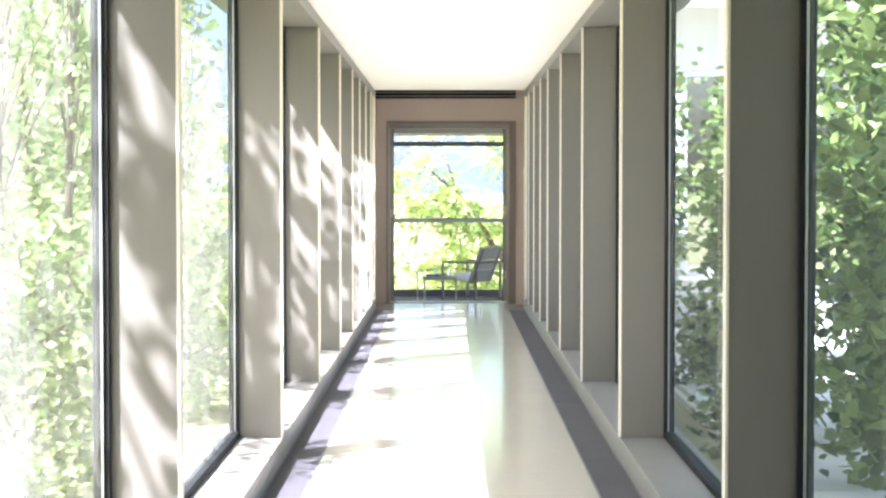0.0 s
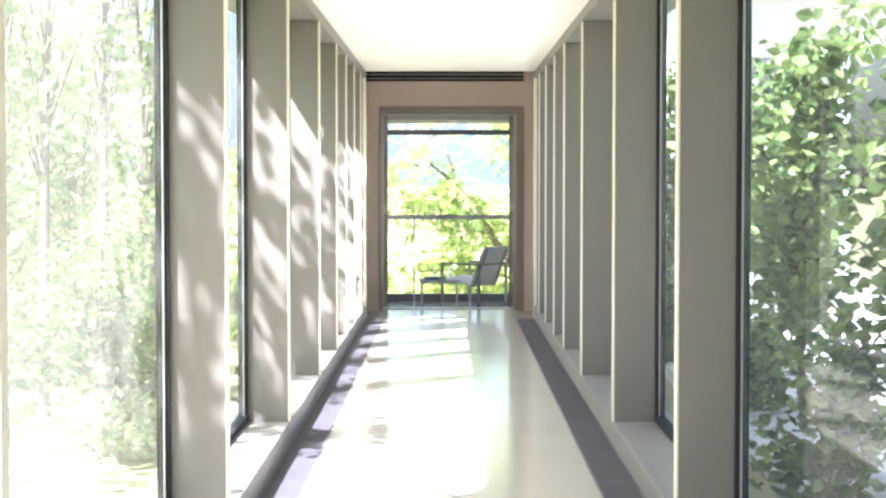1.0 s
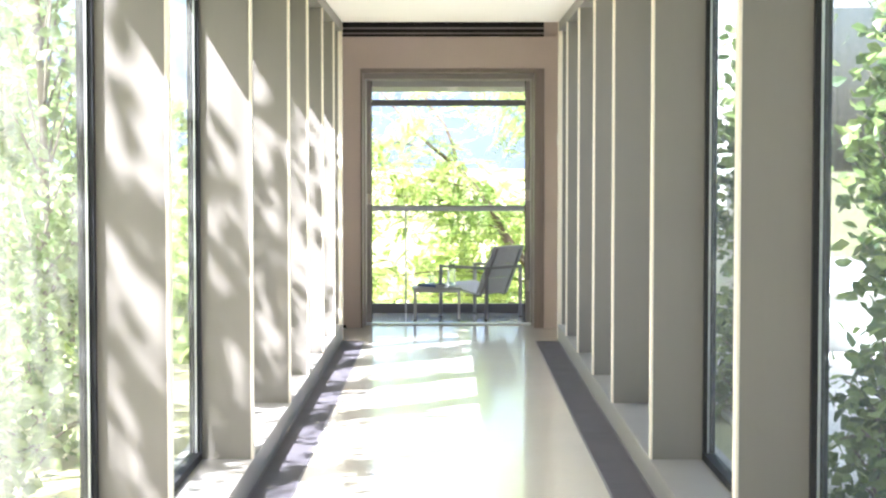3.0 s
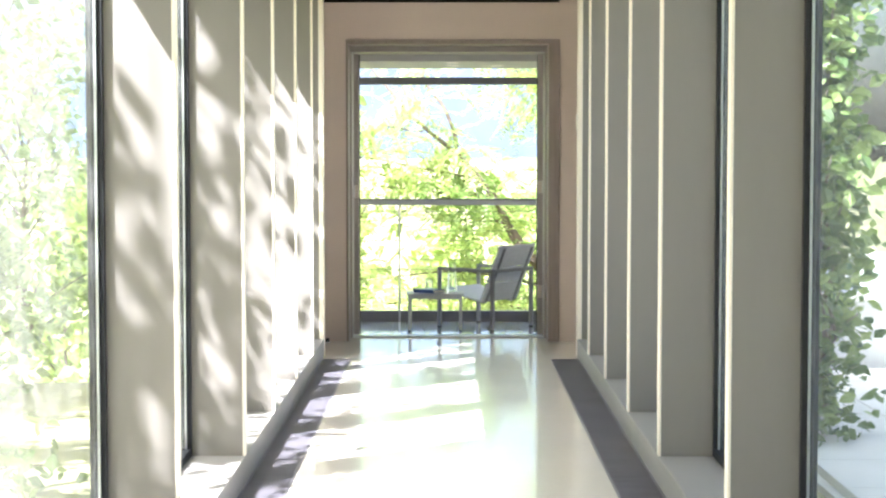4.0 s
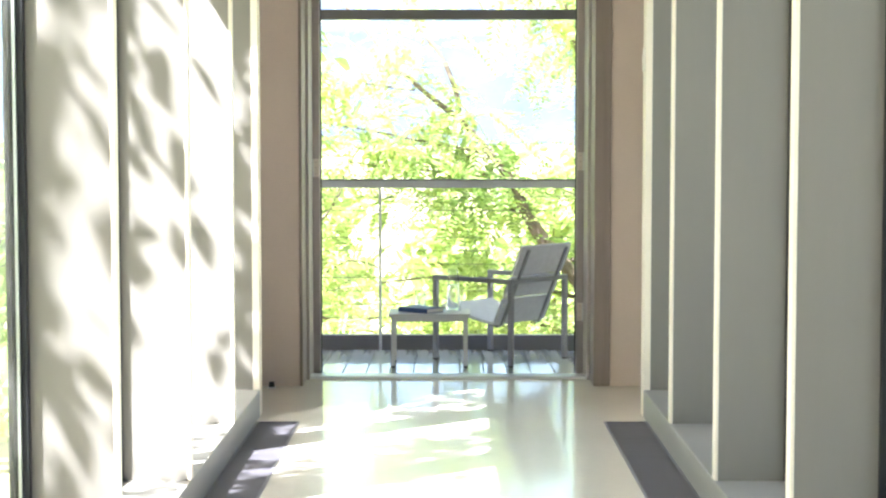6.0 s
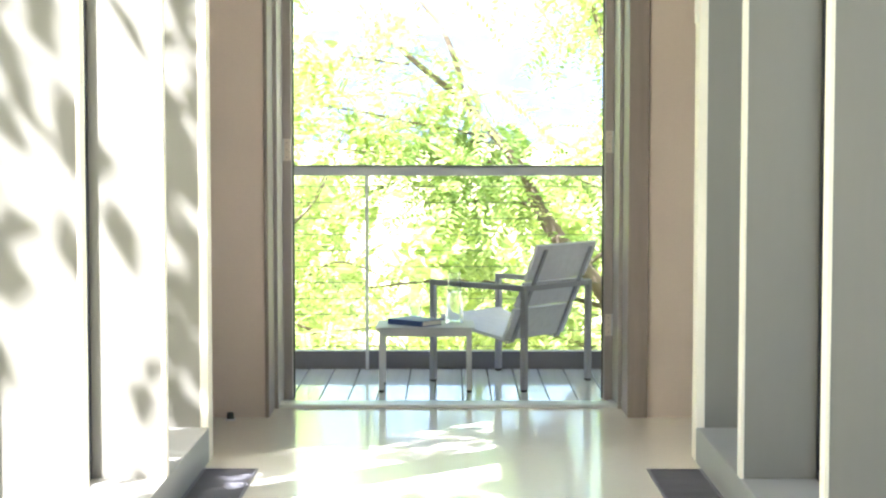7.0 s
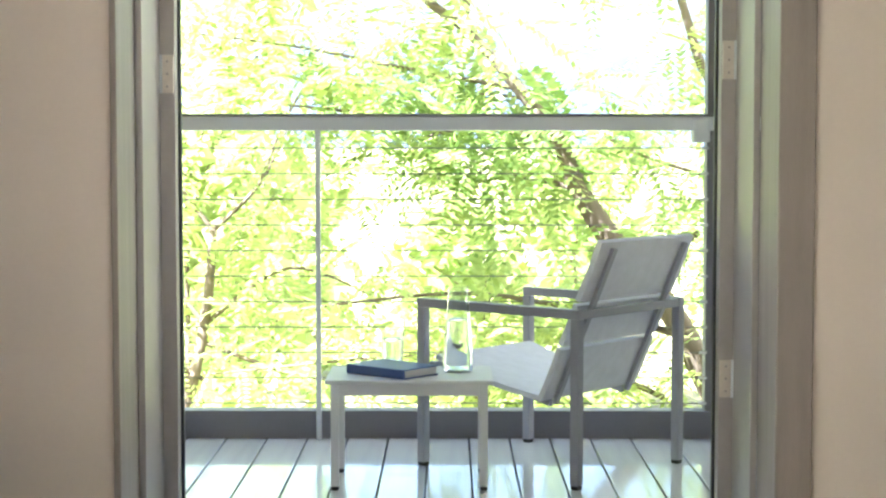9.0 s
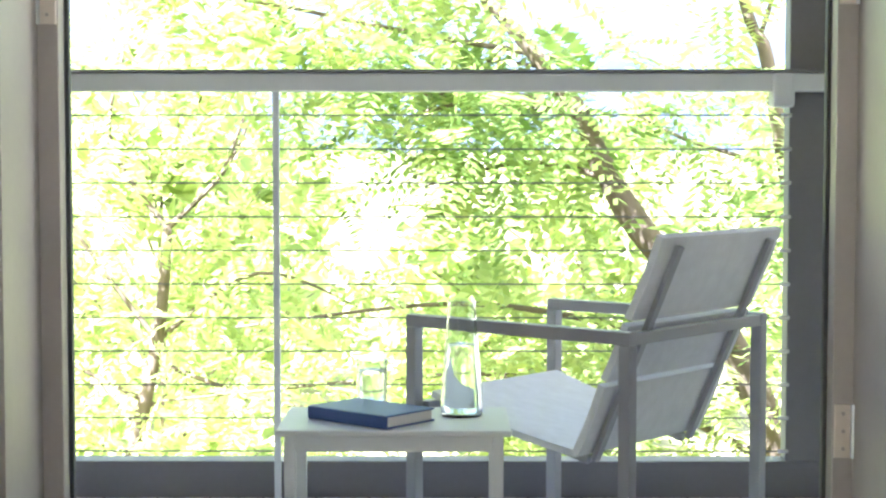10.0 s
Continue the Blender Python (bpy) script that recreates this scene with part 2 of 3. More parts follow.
def make_window(name, x, y0, y1):
    """One glazed bay in the passage wall, from fin to fin."""
    s = 1 if x > 0 else -1
    win = tagged(new(name), "tall clear glazed bay with slim dark frame", "window", "windows along the passage", "structure")
    win.matrix_world = pose(x, y0, SILL)
    d, h = y1 - y0, HEAD - SILL
    for a, b in ((0, 0.03), (d - 0.03, d)):
        part("window_frame", box(-0.020 * s, 0.040 * s, a, b, 0, h, 0.003), M_FRAME, win)
    part("window_frame", box(-0.020 * s, 0.040 * s, 0.03, d - 0.03, 0, 0.04, 0.003), M_FRAME, win)
    part("window_frame", box(-0.020 * s, 0.040 * s, 0.03, d - 0.03, h - 0.04, h, 0.003), M_FRAME, win)
    for a in (0.032, d - 0.042):
        part("glazing_bead", box(0.000 * s, 0.009 * s, a, a + 0.010, 0.04, h - 0.04), M_ALU, win, "pale aluminium glazing bead")
    pane = part("pane", box(0.012 * s, 0.024 * s, 0.03, d - 0.03, 0.04, h - 0.04), M_PANE, win, "clear glass")
    pane.visible_shadow = False
    return win


edges = [Y_GLASS] + [v for f in FINS for v in (f, f + 0.060)] + [Y_END - 0.05]
count = 0
for xin, xout in ((XL, GL), (XR, GR)):
    for y in FINS:
        make_fin(xin, xout + (0.034 if xout > 0 else -0.034), y)
    for k in range(0, len(edges), 2):
        count += 1
        make_window("window_%d" % count, xout, edges[k], edges[k + 1])


def make_grille(x0, x1):
    """Trench heater cover let into the floor along a window wall."""
    g = thing("floor_grille", "dark bronze slatted heating grille set into the floor", "floor grille", "floor grilles", at=(x0, Y_BACK, 0))
    w, length = x1 - x0, Y_GRILLE - Y_BACK
    part("trench", box(0, w, 0, length, -0.12, -0.03), M_DUCT, g, "dark trench under the slats")
    for a in (0, w - 0.012):
        part("border", box(a, a + 0.012, 0, length, -0.03, 0.004, 0.001), M_GRILLE, g)
    part("border", box(0.012, w - 0.012, length - 0.012, length, -0.03, 0.004, 0.001), M_GRILLE, g)
    verts, faces = [], []

    def add(xa, xb, ya, yb, za, zb):
        i = len(verts)
        verts.extend(((xa, ya, za), (xb, ya, za), (xb, yb, za), (xa, yb, za), (xa, ya, zb), (xb, ya, zb), (xb, yb, zb), (xa, yb, zb)))
        faces.extend(((i + 4, i + 5, i + 6, i + 7), (i, i + 1, i + 5, i + 4), (i + 1, i + 2, i + 6, i + 5), (i + 2, i + 3, i + 7, i + 6), (i + 3, i, i + 4, i + 7)))
    y = 0.01
    while y < length - 0.02:
        add(0.012, w - 0.012, y, y + 0.010, -0.02, 0.002)
        y += 0.021
    for k in range(4):
        a = 0.040 + k * (w - 0.080) / 3
        add(a - 0.003, a + 0.003, 0.0, length - 0.012, -0.024, -0.006)
    me = bpy.data.meshes.new("slats")
    me.from_pydata(verts, [], faces)
    me.materials.append(M_GRILLE)
    slats = new("slats", me)
    slats.parent = g
    tagged(slats, kind="stuff")
    return g


make_grille(XL, XL + 0.22)
make_grille(XR - 0.22, XR)


def make_downlight(x, y, z, r=0.045):
    d = thing("downlight", "small round recessed ceiling downlight", "downlight", "ceiling downlights", at=(x, y, z))
    bm = bmesh.new()
    prof = [(r, 0.0), (r + 0.012, -0.004), (r + 0.016, -0.001), (r + 0.016, 0.0)]
    rings = [[bm.verts.new((pr * math.cos(a * math.tau / 24), pr * math.sin(a * math.tau / 24), pz)) for a in range(24)] for pr, pz in prof]
    for i in range(3):
        for a in range(24):
            bm.faces.new((rings[i][a], rings[i][(a + 1) % 24], rings[i + 1][(a + 1) % 24], rings[i + 1][a]))
    part("trim_ring", bm, M_WHITE, d, smooth=True)
    part("lens", bm_rod(bmesh.new(), (0, 0, -0.001), (0, 0, -0.003), r), M_LAMP, d, "glowing lens")
    return d


for y in (3.5, 8.9, 14.3):
    make_downlight(0.03, y, CEIL)


# ---- doorway ----
def make_doorway():
    d = tagged(new("door_1"), "open deck doorway with dark timber lining and metal frame", "doorway", kind="structure")
    d.matrix_world = pose(0, Y_DOOR, 0)
    o, q = 0.078, 0.155
    part("architrave", box(DL - o, DL - 0.06, -0.012, 0.25, 0, DT + 0.09, 0.004), M_DARKWOOD, d)
    part("architrave", box(DR + 0.06, DR + q, -0.012, 0.25, 0, DT + 0.09, 0.004), M_DARKWOOD, d)
    part("architrave", box(DL - 0.06, DR + 0.06, -0.012, 0.25, DT + 0.05, DT + 0.09, 0.004), M_DARKWOOD, d)
    for x0, x1 in ((DL - 0.06, DL), (DR, DR + 0.06)):
        w = 1 if x0 < 0 else -1
        xs = x1 if x0 < 0 else x0
        j = part("jamb", box(xs - 0.06 * w, xs - 0.042 * w, 0.252, 0.545, 0, DT, 0.002), M_JAMB, d)
        part("stop", box(xs - 0.06 * w, xs, 0.546, 0.60, 0, DT, 0.003), M_JAMB, j)
        part("rebate", box(xs - 0.008, xs + 0.008, 0.601, 0.622, 0, DT - 0.002, 0.002), M_BLACK, j)
    part("head", box(DL - 0.06, DR + 0.06, 0.252, 0.60, DT, DT + 0.05, 0.003), M_JAMB, d)
    part("threshold", box(DL - 0.06, DR + 0.06, 0.29, 0.42, -0.02, 0.016, 0.005), M_ALU, d, "brushed aluminium threshold")
    for x, zc in ((DL - 0.021, 1.26), (DR + 0.021, 0.38), (DR + 0.021, 1.30)):
        w = 1 if x < 0 else -1
        h = part("hinge", box(x - 0.018, x + 0.018, 0.539, 0.5455, zc - 0.055, zc + 0.055, 0.002), M_HINGE, d, "tarnished nickel hinge")
        part("knuckle", bm_rod(bmesh.new(), (x - 0.020 * w, 0.538, zc - 0.055), (x - 0.020 * w, 0.538, zc + 0.055), 0.006), M_STEEL, h)
        for k in range(3):
            part("screw", bm_rod(bmesh.new(), (x, 0.539, zc - 0.036 + 0.036 * k), (x, 0.5365, zc - 0.036 + 0.036 * k), 0.004, sides=8), M_JAMB, h)
    return d


make_doorway()

vent = thing("linear_vent", "dark linear air slot above the doorway wall", "vent", at=(0, Y_DOOR + 0.085, 2.862))
part("blade", box(-1.1, 0.94, 0, 0.012, 0.03, 0.045), M_JAMB, vent)
part("blade", box(-1.1, 0.94, 0, 0.012, 0.08, 0.095), M_JAMB, vent)
part("end_plate", box(0.94, 1.7, -0.004, 0.012, 0.0, 0.15), M_WALL, vent)

sw = thing("wall_switch", "small white switch on the pale nosing of the end pier", "switch", at=(XR, Y_END, 1.84))
part("plate", box(-0.008, 0.0, -0.035, 0.035, -0.06, 0.06, 0.003), M_WHITE, sw)
part("rocker", box(-0.012, -0.008, -0.014, 0.014, -0.025, 0.025, 0.001), M_WHITE, sw)

stop = thing("door_stop", "small dark round door stop on the floor by the doorway", "door stop", at=(-1.02, 19.47, 0))
part("base", bm_rod(bmesh.new(), (0, 0, 0), (0, 0, 0.006), 0.024), M_STEEL, stop)
part("buffer", bm_rod(bmesh.new(), (0, 0, 0.006), (0, 0, 0.036), 0.018, 0.015), M_RUBBER, stop, "black rubber buffer")

# ---- deck ----
Y_RAIL = 21.30
setting("deck_base", box(-1.6, 1.7, 19.865, Y_RAIL + 0.1, -0.35, -0.045), M_DUCT, "dark substructure under the deck boards", "deck")
setting("wall_deck_west", box(-1.75, -1.6, Y_OUT, Y_RAIL + 0.1, -0.35, 2.75), M_BRICK, "grey rendered side wall of the deck", "wall")
setting("wall_deck_east", box(1.7, 1.85, Y_OUT, Y_RAIL + 0.1, -0.35, 2.75), M_BRICK, "grey rendered side wall of the deck", "wall")
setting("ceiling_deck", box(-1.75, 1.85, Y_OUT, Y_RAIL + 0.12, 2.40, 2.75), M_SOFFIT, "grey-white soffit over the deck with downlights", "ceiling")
for x, y in ((0.04, 20.35), (0.04, 20.85), (0.45, 20.85)):
    make_downlight(x, y, 2.40, 0.05)

screen = thing("opening_surround", "slate grey metal surround of the deck opening", "surround", at=(0, Y_RAIL, 0))
part("post", box(0.925, 1.20, -0.03, 0.04, 0.100, 2.243, 0.004), M_BAR, screen)
part("post", box(-1.55, -1.30, -0.03, 0.04, 0.100, 2.243, 0.004), M_BAR, screen)
part("top_bar", box(-1.6, 1.7, -0.035, 0.045, 2.243, 2.31, 0.004), M_BAR, screen)
part("bottom_bar", box(-1.6, 1.7, -0.035, 0.045, -0.045, 0.100, 0.004), M_BAR, screen)

rail = thing("deck_railing", "pale grey handrail with thin wire infill", "railing", at=(0, Y_RAIL - 0.07, 0))
bm = box(-1.6, 1.7, -0.03, 0.03, 1.107, 1.156, 0.006)
hr = part("handrail", bm, M_RAIL, rail)
part("cap", box(-1.6, 1.7, -0.034, 0.034, 1.157, 1.166, 0.002), M_BAR, hr, "dark cap strip")
part("bracket", box(0.865, 0.925, -0.04, 0.03, 1.065, 1.157, 0.01), M_RAIL, rail)
part("baluster", box(-0.471, -0.453, -0.012, 0.006, 0.0, 1.108, 0.003), M_RAIL, rail)
for k in range(11):
    z = 0.130 + k * 0.0915
    part("wire", bm_rod(bmesh.new(), (-1.31, 0.02, z), (0.926, 0.02, z), 0.0021, sides=6), M_WIRE, rail)
    part("wire_ferrule", bm_rod(bmesh.new(), (0.90, 0.02, z), (0.928, 0.02, z), 0.005, sides=8), M_STEEL, rail)


# ---- furniture on the deck ----
def make_side_table(at, turn):
    tb = thing("side_table", "low oblong pale grey metal side table", "table", at=at, turn=turn)
    w, e, h = 0.24, 0.155, 0.342
    part("tabletop", box(-w - 0.017, w + 0.017, -e - 0.017, e + 0.017, h - 0.014, h, 0.004), M_TABLE, tb)
    for sy in (-1, 1):
        part("apron", box(-w + 0.024, w - 0.024, sy * (e - 0.010) - 0.010, sy * (e - 0.010) + 0.010, h - 0.050, h - 0.0145, 0.003), M_TABLE, tb)
    for sx in (-1, 1):
        part("apron", box(sx * (w - 0.010) - 0.010, sx * (w - 0.010) + 0.010, -e + 0.024, e - 0.024, h - 0.050, h - 0.0145, 0.003), M_TABLE, tb)
        for sy in (-1, 1):
            x, y = sx * (w - 0.012), sy * (e - 0.012)
            leg = part("leg", box(x - 0.0125, x + 0.0125, y - 0.0125, y + 0.0125, 0.012, h - 0.0145, 0.003), M_TABLE, tb)
            part("foot", bm_rod(bmesh.new(), (x, y, 0), (x, y, 0.013), 0.0115), M_RUBBER, leg, "black rubber foot")
    return tb


def make_chair(at, turn):
    """Low armchair; its front looks along -x, its width lies along y."""
    c = thing("deck_chair", "low grey metal armchair with a woven sling seat", "chair", at=at, turn=turn)
    dx, dy, arm = 0.31, 0.285, 0.54
    t = 0.03
    for sy in (-1, 1):
        y = sy * dy
        for sx in (-1, 1):
            top = arm - t / 2
            leg = part("leg", bm_bar(bmesh.new(), (sx * dx, y, 0.012), (sx * dx, y, top - 0.0005), t, t, up=(1, 0, 0)), M_CHAIRMETAL, c)
            part("foot", box(sx * dx - 0.013, sx * dx + 0.013, y - 0.013, y + 0.013, 0, 0.0125, 0.002), M_RUBBER, leg, "black rubber foot")
        part("armrest", bm_bar(bmesh.new(), (-dx - t / 2, y, arm), (dx + t / 2, y, arm), t, t), M_CHAIRMETAL, c)
    part("back_rail", bm_bar(bmesh.new(), (dx, -dy + t / 2, arm - 0.002), (dx, dy - t / 2, arm - 0.002), t * 0.9, t * 0.9), M_CHAIRMETAL, c)
    part("front_rail", bm_bar(bmesh.new(), (-dx + 0.02, -dy + t / 2, 0.33), (-dx + 0.02, dy - t / 2, 0.33), t * 0.9, t * 0.9), M_CHAIRMETAL, c)
    # sling: seat falls to the back, then the back rises and leans away
    front, low, high = Vector((-0.28, 0, 0.36)), Vector((0.15, 0, 0.262)), Vector((0.375, 0, 0.765))

    def sheet(a, b, half, thick, sag=0.0, n=10):
        m = bmesh.new()
        d = b - a
        nrm = Vector((-d.z, 0, d.x)).normalized()
        rows = []
        for i in range(n + 1):
            f = i / n
            p = a + d * f - nrm * sag * math.sin(math.pi * f)
            rows.append([m.verts.new((p.x + nrm.x * o, y, p.z + nrm.z * o)) for y in (-half, half) for o in (-thick / 2, thick / 2)])
        for r0, r1 in zip(rows, rows[1:]):
            for i, j in ((0, 2), (3, 1), (1, 0), (2, 3)):
                m.faces.new((r0[i], r0[j], r1[j], r1[i]))
        m.faces.new((rows[0][0], rows[0][1], rows[0][3], rows[0][2]))
        m.faces.new((rows[-1][2], rows[-1][3], rows[-1][1], rows[-1][0]))
        bmesh.ops.recalc_face_normals(m, faces=m.faces)
        return m
    part("seat", sheet(front, low, dy - 0.03, 0.016, 0.012), M_SLING, c)
    d = high - low
    nrm = Vector((d.z, 0, -d.x)).normalized()
    for f0, f1 in ((0.0, 0.325), (0.350, 0.605), (0.630, 1.0)):
        part("backrest", sheet(low + d * f0, low + d * f1, dy - 0.025, 0.018, 0.003, 4), M_SLING, c)
    for sy in (-1, 1):
        y = sy * (dy - 0.085)
        a, b = low - d * 0.02 + nrm * 0.022, high - d * 0.03 + nrm * 0.022
        part("back_strut", bm_bar(bmesh.new(), (a.x, y, a.z), (b.x, y, b.z), 0.022, 0.014, 0.002, up=(1, 0, 0.4)), M_CHAIRMETAL, c)
        part("seat_strut", bm_bar(bmesh.new(), (front.x + 0.03, y, front.z - 0.025), (low.x, y, low.z - 0.02), 0.02, 0.02, 0.002), M_CHAIRMETAL, c)
    return c


TABLE = (-0.118, 20.49, 0.0)
make_side_table(TABLE, 0)
make_chair((0.34, 20.77, 0.0), -40)


def make_book(at, turn):
    b = thing("book", "thick navy blue hardback book lying closed", "book", at=at, turn=turn)
    w, d, h = 0.12, 0.08, 0.030
    part("cover", box(-w, w, -d, d, 0, 0.004, 0.001), M_BOOKBLUE, b)
    part("cover", box(-w, w, -d, d, h - 0.004, h, 0.001), M_BOOKBLUE, b)
    part("spine", box(-w, w, -d - 0.003, -d + 0.003, 0.001, h - 0.001, 0.001), M_BOOKBLUE, b)
    part("pages", box(-w + 0.004, w - 0.004, -d + 0.003, d - 0.005, 0.004, h - 0.004), M_PAPER, b, "white page block")
    return b


def lathe(profile, n=32):
    m = bmesh.new()
    rings = [[m.verts.new((r * math.cos(k * math.tau / n), r * math.sin(k * math.tau / n), z)) for k in range(n)] for r, z in profile]
    for r0, r1 in zip(rings, rings[1:]):
        for k in range(n):
            m.faces.new((r0[k], r0[(k + 1) % n], r1[(k + 1) % n], r1[k]))
    m.faces.new(rings[0][::-1])
    m.faces.new(rings[-1])
    bmesh.ops.recalc_face_normals(m, faces=m.faces)
    return m


def make_vessel(name, label, category, at, outer, water_top):
    v = thing(name, label, category, at=at)
    inner = [(max(r - 0.003, 0.003), z if i else 0.008) for i, (r, z) in enumerate(outer)]
    shell = part("glass", lathe(outer + inner[::-1], 40), M_CLEAR, v)
    shell.visible_shadow = False
    fill = [(r - 0.0034, z) for r, z in inner if z < water_top]
    fill = [(fill[0][0], 0.0085)] + fill[1:] + [(fill[-1][0], water_top)]
    part("water", lathe(fill), M_WATER, v, "clear water", True)
    return v


TOP = 0.342
make_book((TABLE[0] - 0.055, TABLE[1] - 0.02, TOP), -40)
make_vessel("water_glass", "half-full clear drinking glass on the table", "glass", (TABLE[0] - 0.060, TABLE[1] + 0.130, TOP),
            [(0.033, 0), (0.035, 0.04), (0.036, 0.08), (0.038, 0.120)], 0.095)
make_vessel("water_carafe", "tall clear glass carafe half full of water", "carafe", (TABLE[0] + 0.150, TABLE[1] + 0.05, TOP),
            [(0.047, 0), (0.049, 0.02), (0.045, 0.09), (0.039, 0.16), (0.034, 0.22), (0.032, 0.255), (0.033, 0.268)], 0.165)

# ---- ground, hills, house ----
def ground_height(x, y):
    side = min(1.0, max(0.0, (y - 20.5) / 6.0))
    drop = side * side * (3 - 2 * side)
    far = max(0.0, y - 40) * 0.012
    return -0.42 - 2.6 * drop + min(far, 2.2) + 0.08 * noise.noise(Vector((x * 0.2, y * 0.2, 0)))


xs = [-900, -500, -250, -120, -60, -35] + list(range(-24, 25, 2)) + [35, 60, 120, 250, 500, 900]
ys = [-400, -150, -60, -25] + list(range(-12, 61, 2)) + [70, 85, 105, 140, 200, 300, 500, 900, 1800]
bm = bmesh.new()
grid = [[bm.verts.new((x, y, ground_height(x, y))) for x in xs] for y in ys]
for j in range(len(ys) - 1):
    for i in range(len(xs) - 1):
        bm.faces.new((grid[j][i], grid[j][i + 1], grid[j + 1][i + 1], grid[j + 1][i]))
setting("ground", bm, M_GRASS, "sunlit dry grass meadow falling away below the deck", "ground")

bm = bmesh.new()
prev = None
for i in range(61):
    x = -900 + 30 * i
    top = 62 + 20 * noise.noise(Vector((i * 0.16, 2.3, 0))) + 4 * noise.noise(Vector((i * 0.9, 7.7, 0)))
    cur = [bm.verts.new((x, 760, -6)), bm.verts.new((x, 800, top * 0.7)), bm.verts.new((x, 900, top)), bm.verts.new((x, 1000, -6))]
    if prev:
        for k in range(3):
            bm.faces.new((prev[k], cur[k], cur[k + 1], prev[k + 1]))
    prev = cur
setting("backdrop_hills", bm, M_HILL, "hazy wooded hills on the horizon", "hills")


def make_house():
    h = thing("house_wing", "grey rendered house wing with a large framed window", "house", at=(3.0, 20.3, -0.4))
    for b in ((0, 0.35, 0, 0.3, 0, 4.6), (5.6, 9, 0, 0.3, 0, 4.6), (0.35, 5.6, 0, 0.3, 0, 0.75), (0.35, 5.6, 0, 0.3, 3.7, 4.6),
              (0, 0.3, 0.3, 8, 0, 4.6), (8.7, 9, 0.3, 8, 0, 4.6), (0.3, 8.7, 7.7, 8, 0, 4.6)):
        part("wall", box(*b), M_BRICK, h)
    r = part("roof", box(-0.4, 9.4, -0.6, 8.4, 4.6, 4.85, 0.01), M_WHITE, h)
    part("fascia", box(-0.42, 9.42, -0.64, -0.602, 4.55, 4.9, 0.005), M_WHITE, r)
    for k in range(3):
        x0 = 0.35 + 1.75 * k
        w = part("window", box(x0, x0 + 0.08, 0.05, 0.15, 0.75, 3.7, 0.004), M_RAIL, h)
        part("frame", box(x0 + 1.67, x0 + 1.75, 0.05, 0.15, 0.75, 3.7, 0.004), M_RAIL, w)
        part("frame", box(x0 + 0.08, x0 + 1.67, 0.05, 0.15, 0.75, 0.83, 0.004), M_RAIL, w)
        part("frame", box(x0 + 0.08, x0 + 1.67, 0.05, 0.15, 3.62, 3.7, 0.004), M_RAIL, w)
        part("pane", box(x0 + 0.08, x0 + 1.67, 0.09, 0.11, 0.83, 3.62), M_PANE_HOUSE, w)
    part("sill", box(0.3, 5.65, -0.08, 0.05, 0.69, 0.75, 0.005), M_WHITE, h)
    part("floor", box(0.3, 8.7, 0.3, 7.7, 0.0, 0.1), M_PAVING, h)
    return h


make_house()

# ---- plants ----
def limb_path(points, n=6):
    """Points along a smooth bending line through the given ones."""
    pts = [Vector(p) for p in points]
    out = []
    for i in range(len(pts) - 1):
        p0, p1, p2, p3 = pts[max(i - 1, 0)], pts[i], pts[i + 1], pts[min(i + 2, len(pts) - 1)]
        for k in range(n):
            t = k / n
            out.append(0.5 * ((2 * p1) + (p2 - p0) * t + (2 * p0 - 5 * p1 + 4 * p2 - p3) * t * t + (3 * p1 - p0 - 3 * p2 + p3) * t ** 3))
    out.append(pts[-1])
    return out


def bm_limb(bm, path, r0, r1, sides=8):
    rings = []
    for i, p in enumerate(path):
        d = (path[min(i + 1, len(path) - 1)] - path[max(i - 1, 0)]).normalized()
        q = d.to_track_quat("Z", "Y")
        f = i / (len(path) - 1)
        r = (r0 + (r1 - r0) * f) * (1 + 0.10 * noise.noise(p * 9))
        rings.append([bm.verts.new(p + q @ Vector((r * math.cos(a * math.tau / sides), r * math.sin(a * math.tau / sides), 0))) for a in range(sides)])
    for u, v in zip(rings, rings[1:]):
        for a in range(sides):
            bm.faces.new((u[a], u[(a + 1) % sides], v[(a + 1) % sides], v[a]))
    bm.faces.new(rings[-1])


def leaves_mesh(name, verts, faces, mat):
    me = bpy.data.meshes.new(name)
    me.from_pydata(verts, [], faces)
    me.materials.append(mat)
    return me


def add_frond(verts, faces, at, way, size, rnd, pairs=12):
    """One feathered leaf: pairs of narrow leaflets on a drooping stalk."""
    d = Vector(way).normalized()
    side = d.cross(Vector((rnd.uniform(-.4, .4), rnd.uniform(-.4, .4), 1))).normalized()
    nrm = side.cross(d)
    for k in range(pairs):
        f = (k + 1) / pairs
        p = at + d * size * f - Vector((0, 0, 0.30 * size * f * f))
        ln = size * 0.215 * (1 - 0.55 * abs(f - 0.45))
        for s in (-1, 1):
            tip = p + (side * s + d * 0.45 - nrm * rnd.uniform(0.0, 0.35)).normalized() * ln
            w = d * ln * 0.21
            m = (p + tip) / 2
            i = len(verts)
            verts.extend((p, m + w, tip, m - w))
            faces.append((i, i + 1, i + 2, i + 3))


def add_leaf(verts, faces, at, size, rnd):
    """One broad pointed leaf, folded along its midrib."""
    q = Euler((rnd.uniform(-1.1, 1.1), rnd.uniform(-1.1, 1.1), rnd.uniform(0, 6.28))).to_quaternion()
    i = len(verts)
    shape = ((0, -0.5, 0), (0.36, -0.12, 0.08), (0.22, 0.25, 0.06), (0, 0.55, 0), (-0.22, 0.25, 0.06), (-0.36, -0.12, 0.08))
    verts.extend(at + q @ (Vector(c) * size) for c in shape)
    faces.extend(((i, i + 1, i + 2, i + 3), (i, i + 3, i + 4, i + 5)))


